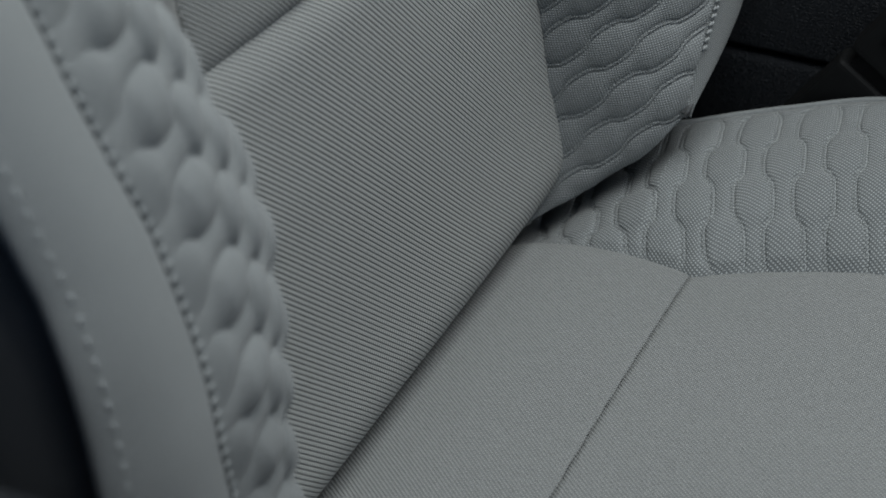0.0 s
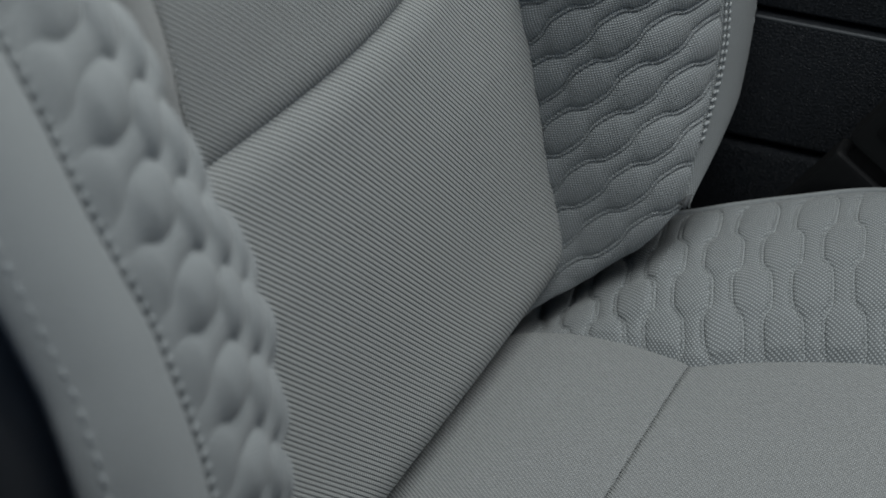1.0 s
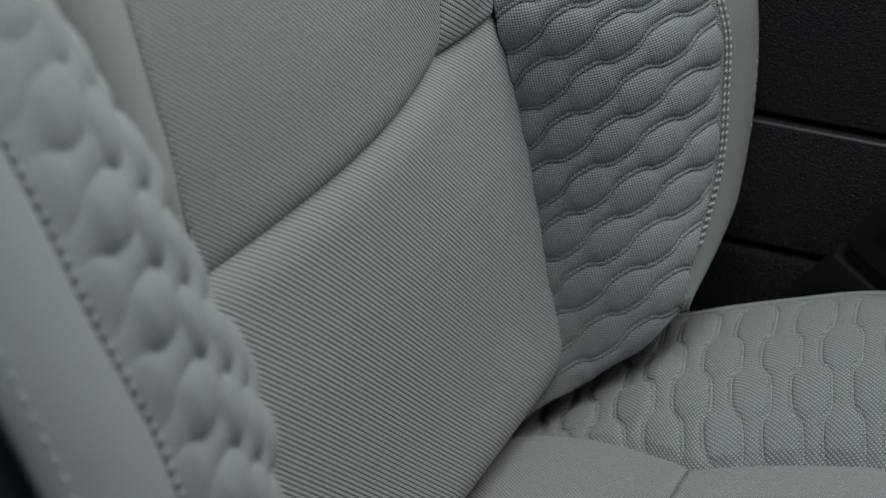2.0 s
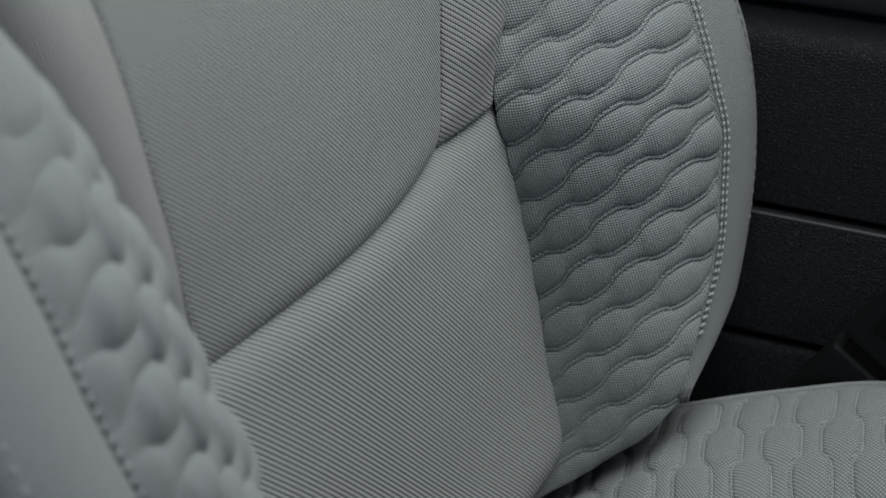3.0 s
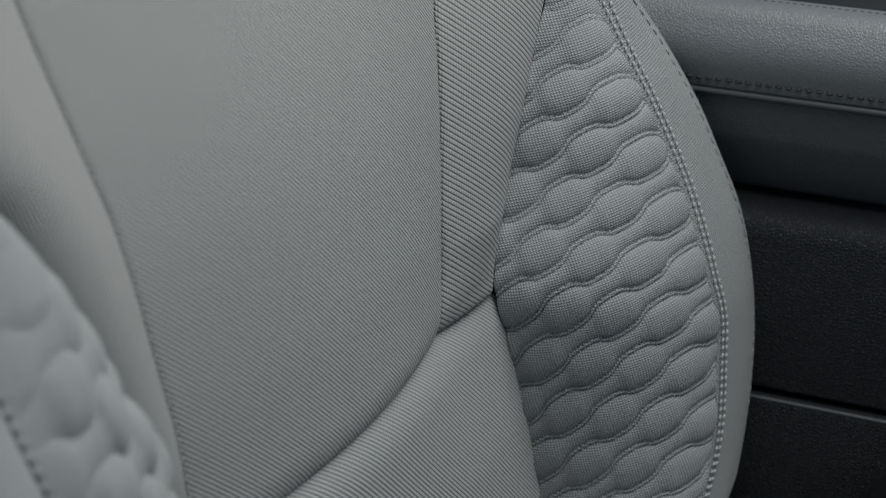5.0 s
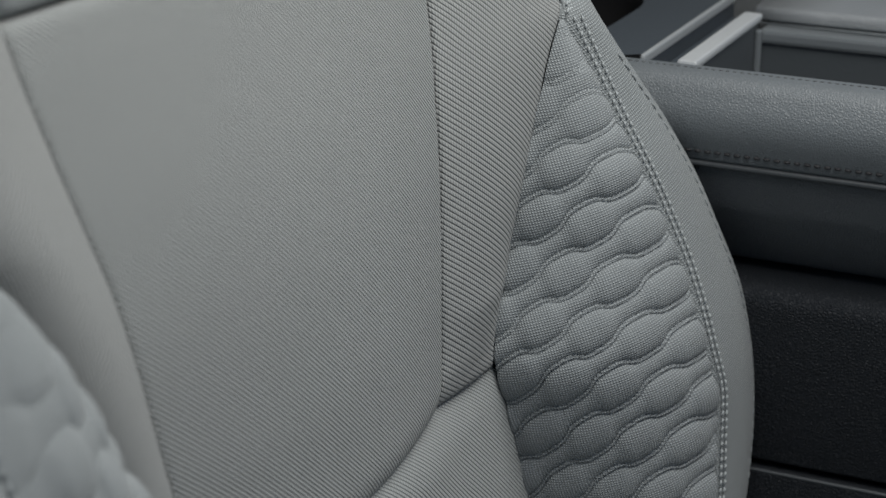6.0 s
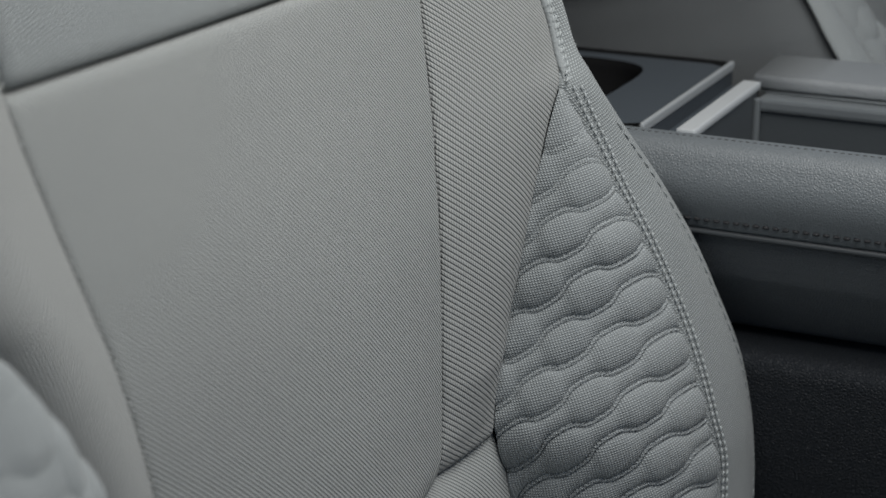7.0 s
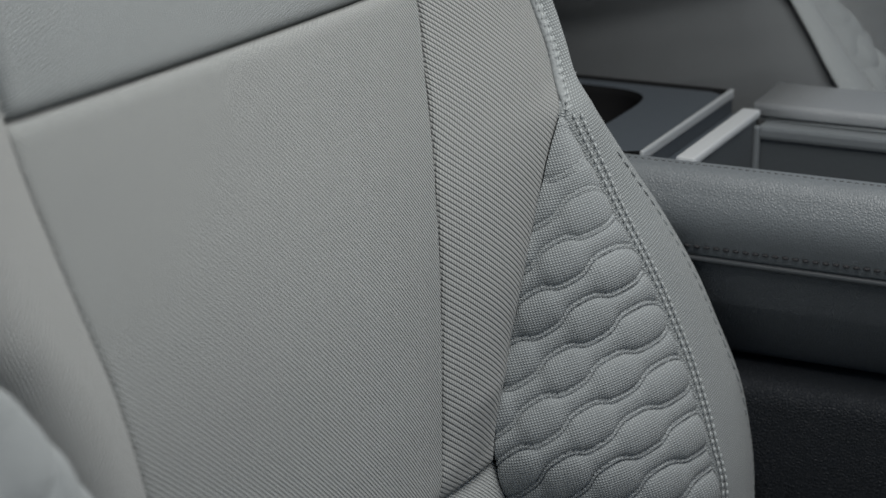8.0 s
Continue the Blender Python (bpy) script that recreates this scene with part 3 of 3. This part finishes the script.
    sheet("back_top", stack(x, t * ye, 1.066 + 0.012 * np.sin(np.pi * v)), M_SMOOTH, seat, "plain grey cloth top edge")

    build_cushion(seat)
    return seat


cush_half = curve([-.05, .05, .09, .127, .165, .181, .197, .236, .293, .5, .66], [.185, .189, .189, .187, .181, .177, .184, .198, .210, .215, .20])
cush_z = curve([-.05, .03, .07, .11, .18, .30, .50, .60, .66, .70], [.270, .280, .296, .3045, .311, .325, .345, .345, .325, .27])
ridge_y = curve([-.05, .128, .158, .193, .253, .45, .66], [.29, .309, .317, .325, .337, .345, .32])
near_rows = curve([0, .12, .80, 1], [-.03, .09, .36, .66])      # finer rows where the cushion meets the back
ridge_z = curve([-.05, .128, .158, .193, .253, .45, .60, .66], [.29, .335, .344, .354, .369, .395, .385, .34])


def build_cushion(seat):
    for name, a, b, label in (("cushion_rear", -0.03, 0.178, "grey twill rear cushion panel"),
                              ("cushion_front", 0.178, 0.68, "grey twill front cushion panel")):
        v, u = grid(110, 120)
        x = a + v * (b - a)
        t = 2 * u - 1
        w = cush_half(x)
        z = cush_z(x) + 0.006 * (1 - t**2) + tuck((1 - np.abs(t)) * w, 0.016, 0.005)
        z = z + tuck(x - a, 0.003, 0.0012 if a > 0 else 0.0016) + tuck(b - x, 0.006 if b < 0.2 else 0.05, 0.0008 if b < 0.2 else 0.03)
        sheet(name, stack(x, t * w, z), M_TWILL, seat, label, flip=True)
    for side in (-1, 1):
        v, u = grid(901, 131)
        x = near_rows(v)
        y0, y1, z0, z1 = cush_half(x) - 0.006, ridge_y(x), cush_z(x) - 0.006, ridge_z(x) - 0.003
        y = y0 + u * (y1 - y0)
        z = z0 + u * (z1 - z0) + (0.011 + 0.008 * np.clip((x - 0.12) / 0.12, 0, 1)) * np.sin(np.pi * u**0.8)
        z = z - 0.04 * np.clip((0.135 - x) / 0.08, 0, 1) * np.sin(np.pi * u) ** 0.7
        p = stack(x, side * y, z)
        run = u * np.hypot(y1 - y0, z1 - z0)
        ax, ay = x - 0.20, y - 0.24
        channel = 4.764 + 51.42 * ax + 16.10 * ay - 11.7 * ax**2 + 17.6 * ax * ay - 61.4 * ay**2
        along = 0.322 + 3.232 * ax - 15.40 * ay + 13.4 * ax**2 + 19.5 * ay**2
        rise, seams = quilt(channel, along, 1.0, 1.0, 0.170, 0.0040, 0.30, 2.4, 0.55)
        rim = np.minimum(u, 1 - u) * (y1 - y0)
        rise = rise * np.clip(rim / 0.010, 0, 1)
        bolster = sheet("cushion_bolster", p, M_WEAVE_SEAT, seat, "quilted grey woven cushion bolster", rise, side > 0, 0.012, True, (0.77 * x + 0.64 * run, 0.77 * run - 0.64 * x), seams)
        xs = np.linspace(-0.02, 0.64, 90)
        tube("piping", np.stack([xs, side * (ridge_y(xs) + 0.001), ridge_z(xs) - 0.003], 1), 0.0022, M_CORD, bolster)
        v, u = grid(80, 20)
        x = -0.03 + v * 0.69
        y = ridge_y(x) + 0.001 + 0.008 * np.sin(np.pi * u) - 0.02 * u**2
        z = ridge_z(x) - 0.013 - u * (ridge_z(x) - 0.133)
        sheet("cushion_side", stack(x, side * y, z), M_SMOOTH, seat, "plain grey cloth cushion side", flip=side < 0)
    part("seat_base", block(-0.05, 0.55, -0.26, 0.26, 0.0, 0.16, 0.02), M_CORE, seat, "black seat base on the floor")


# ---------------------------------------------------------------- the console
CONSOLE_Y, DECK_Z = 0.375, 0.730


def build_console():
    console = thing("centre_console", "black centre console with leather armrest pads and open tray", "centre console")
    xs = np.linspace(-0.30, 1.0, 40)
    y = CONSOLE_Y
    low = rounded([(y + .003, 0.0), (y + .003, 0.3555, .008), (y + .5, 0.3555, .006), (y + .5, 0.0)], 0)
    part("lower_panel", extrusion(low, xs), M_SOFT, console, "grained black lower side panel", True)
    mid = rounded([(y + .002, 0.360, .004), (y + .002, 0.4545, .0035), (y + .5, 0.4560), (y + .5, 0.360)], 0)
    middle = part("side_panel", extrusion(mid, xs), M_SOFT, console, "grained black side panel", True)
    # added cord in a lighter colour: the highlight where the panel's edge catches light
    tube("panel_edge_highlight", np.stack([xs, np.full(40, y + .0034), np.full(40, 0.4538)], 1), 0.0015, M_PIPING, middle, "lighter cord for the highlight on the panel's edge")
    up = rounded([(y + .0075, 0.4595, .003), (y - .002, 0.588, .014), (y + .5, 0.588), (y + .5, 0.459)], 0)
    part("side_panel", extrusion(up, xs), M_SOFT, console, "grained black side panel", True)
    # leather pad along the near edge: rolled top above the seam, flat skirt below it
    roll = rounded([(y - .004, 0.672, .004), (y - .014, 0.700, .04), (y + .000, 0.728, .04), (y + .022, 0.7295, .003), (y + .022, 0.672, 0)], 0, 8)
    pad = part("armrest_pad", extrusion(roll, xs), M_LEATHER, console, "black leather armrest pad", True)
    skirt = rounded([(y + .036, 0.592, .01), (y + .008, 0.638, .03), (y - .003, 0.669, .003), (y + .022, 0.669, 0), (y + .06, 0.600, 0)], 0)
    part("armrest_skirt", extrusion(skirt, xs), M_SKIRT_SHADED, console, "black leather skirt below the seam, shade put into its colour", True)
    seam = np.stack([xs, np.full(40, y - .0066), np.full(40, 0.6795)], 1)
    stitches("stitching", seam, (0, -1, 0.1), M_DARK_THREAD, pad, 0.0066, 0.0046, 0.0012)
    tube("piping", np.stack([xs, np.full(40, y - .0045), np.full(40, 0.6705)], 1), 0.0022, M_PIPING, pad)
    seam = np.stack([xs, np.full(40, y + .014), np.full(40, 0.7288)], 1)
    stitches("stitching", seam, (0, 0, 1), M_DARK_THREAD, pad, 0.0048, 0.0032, 0.0004)
    far = rounded([(0.562, 0.7225, .003), (0.563, 0.7325, .006), (0.64, 0.7345, .03), (0.68, 0.69, .03)], 0.01)
    part("armrest_pad", extrusion(far, np.linspace(0.078, 1.0, 20)), M_PAD_SKYLIT, console, "leather armrest pad, sky sheen put into its colour", True)
    far_xs = np.linspace(0.072, 1.0, 30)
    tube("piping", np.stack([far_xs, np.full(30, 0.5600), np.full(30, 0.7215)], 1), 0.0018, M_RIM, console, "grey piping under the armrest pad")

    # deck with the cup holder, and the tray in front of it
    deck_x0, deck_x1, y0, y1 = -0.26, 0.050, y + .022, 0.594
    cx, cy, hx, hy = -0.080, 0.497, 0.079, 0.080

    def opening(k, grow=0.0):
        """A point on the rounded square rim of the cup holder."""
        a = 2 * math.pi * k / n
        c, s = math.cos(a), math.sin(a)
        return (cx + (hx + grow) * math.copysign(abs(c) ** 0.45, c), cy + (hy + grow) * math.copysign(abs(s) ** 0.45, s))

    bm = bmesh.new()
    n = 64
    ring, square = [], []
    for k in range(n):
        a = 2 * math.pi * (k + 0.5) / n
        qx, qy = opening(k + 0.5)
        ring.append(bm.verts.new((qx, qy, DECK_Z)))
        c, s = math.cos(a), math.sin(a)
        f = 1 / max(abs(c), abs(s))
        square.append(bm.verts.new(((deck_x0 + deck_x1) / 2 + f * c * (deck_x1 - deck_x0) / 2, (y0 + y1) / 2 + f * s * (y1 - y0) / 2, DECK_Z)))
    for k in range(n):
        m = (k + 1) % n
        bm.faces.new((ring[k], ring[m], square[m], square[k]))
    deck = part("deck", bm, M_DECK, console, "matt dark blue-grey deck with a cup holder")
    well = bmesh.new()
    loops = [[well.verts.new((*opening(k + 0.5, grow), DECK_Z + z)) for k in range(n)] for grow, z in ((0, -.0005), (-.004, -.006), (-.006, -.030), (-.016, -.032), (-.018, -.09))]
    for low, high in zip(loops[1:], loops):
        for k in range(n):
            m = (k + 1) % n
            well.faces.new((low[k], low[m], high[m], high[k]))
    well.faces.new(loops[-1])
    part("cup_well", well, M_BLACK, deck, "black stepped cup holder well", True)
    # black strip that stands for the shadowed gap beyond the deck
    part("deck_shadow_gap", block(deck_x0, deck_x1 - 0.006, y1 + 0.001, 0.615, DECK_Z - 0.05, DECK_Z - 0.001, 0.003), M_BLACK, console, "black strip for the shadow gap behind the deck")
    part("deck", block(deck_x0, deck_x1 - 0.004, y0, y1, DECK_Z - 0.14, DECK_Z - 0.10), M_DECK, console)
    part("deck_edge", block(0.047, 0.0505, y0, y1 + 0.012, DECK_Z - 0.006, DECK_Z + 0.0015, 0.0018), M_EDGE, console, "satin metal strip on the deck edge")
    part("deck_rim", block(0.044, 0.0495, y0, y1 + 0.010, DECK_Z - 0.05, DECK_Z - 0.0065), M_DECK, console)
    part("deck_rim", block(0.0495, 0.072, y0, 0.60, DECK_Z - 0.05, DECK_Z - 0.016, 0.002), M_DECK, console)
    tray_x, ty0, ty1, tb = 0.080, y + .024, 0.551, DECK_Z - 0.075
    part("tray_floor", block(tray_x, 0.9, ty0, ty1, tb - 0.008, tb), M_SOFT, console, "grained black tray floor")
    part("tray_wall", block(tray_x, tray_x + 0.004, ty0, ty1, tb, DECK_Z - 0.0065), M_TRAY, console)
    part("tray_wall", block(tray_x, 0.9, ty1 - 0.001, ty1 + 0.004, tb, DECK_Z - 0.016), M_TRAY, console)
    part("tray_wall", block(tray_x, 0.9, ty0, ty0 + 0.003, tb, DECK_Z - 0.012), M_DECK, console)
    part("tray_rim", block(tray_x - 0.008, tray_x + 0.006, ty0, ty1 + 0.004, DECK_Z - 0.006, DECK_Z, 0.002), M_SILVER, console, "satin metal tray rim")
    part("tray_rim", block(tray_x + 0.006, 0.9, ty1 - 0.004, 0.60, DECK_Z - 0.021, DECK_Z - 0.0105, 0.003), M_RIM, console, "grey satin far tray lip")
    part("tray_rim", block(tray_x + 0.006, 0.9, ty0 + 0.003, ty0 + 0.012, DECK_Z - 0.040, DECK_Z - 0.016, 0.003), M_RIM, console, "grey satin near tray lip")
    # light bar added for the highlight down the tray's rounded inner corner
    part("tray_corner_highlight", block(tray_x + 0.004, tray_x + 0.009, ty1 - 0.009, ty1 - 0.004, tb, DECK_Z - 0.010, 0.002), M_RIM, console)
    return console


def build_buckle():
    buckle = thing("seat_belt_buckle", "black seat belt buckle on its stalk between seat and console", "seat belt buckle")
    lean = pose(0.2405, 0.350, 0.3738, 0, 35, 0)

    def piece(name, half, thick, low, high, bevel, material, label=""):
        bm = block(-half, half, -thick, thick, low, high, bevel, 3)
        bm.transform(lean)
        return part(name, bm, material, buckle, label)

    housing = piece("housing", 0.027, 0.013, 0.010, 0.098, 0.006, M_BUCKLE)
    bm = block(-0.017, 0.017, -0.0145, -0.0125, 0.030, 0.088, 0.0008)
    bm.transform(lean)
    part("housing_panel", bm, M_BLACK, housing)
    piece("neck", 0.019, 0.008, -0.004, 0.014, 0.002, M_BLACK)
    piece("sleeve", 0.026, 0.012, -0.085, 0.0, 0.005, M_BUCKLE, "black moulded sleeve over the stalk")
    piece("stalk", 0.016, 0.005, -0.30, -0.08, 0.002, M_BLACK)
    return buckle


build_cabin()
seat = build_seat()
build_console()
build_buckle()
far_seat = copy_thing(seat, Matrix.Translation((0.16 * K, 1.0 * K, 0)))
# its backrest leans back further
recline = Matrix.Translation((0, 0, 0.3 * K)) @ pose(0, 0, 0, 0, -14, 0) @ Matrix.Translation((0, 0, -0.3 * K))
for piece in far_seat.children:
    if not piece.name.startswith(("cushion", "seat_base")):
        piece.matrix_basis = recline @ piece.matrix_basis
tagged(far_seat, "light grey cloth car seat beyond the console, leaning further back")
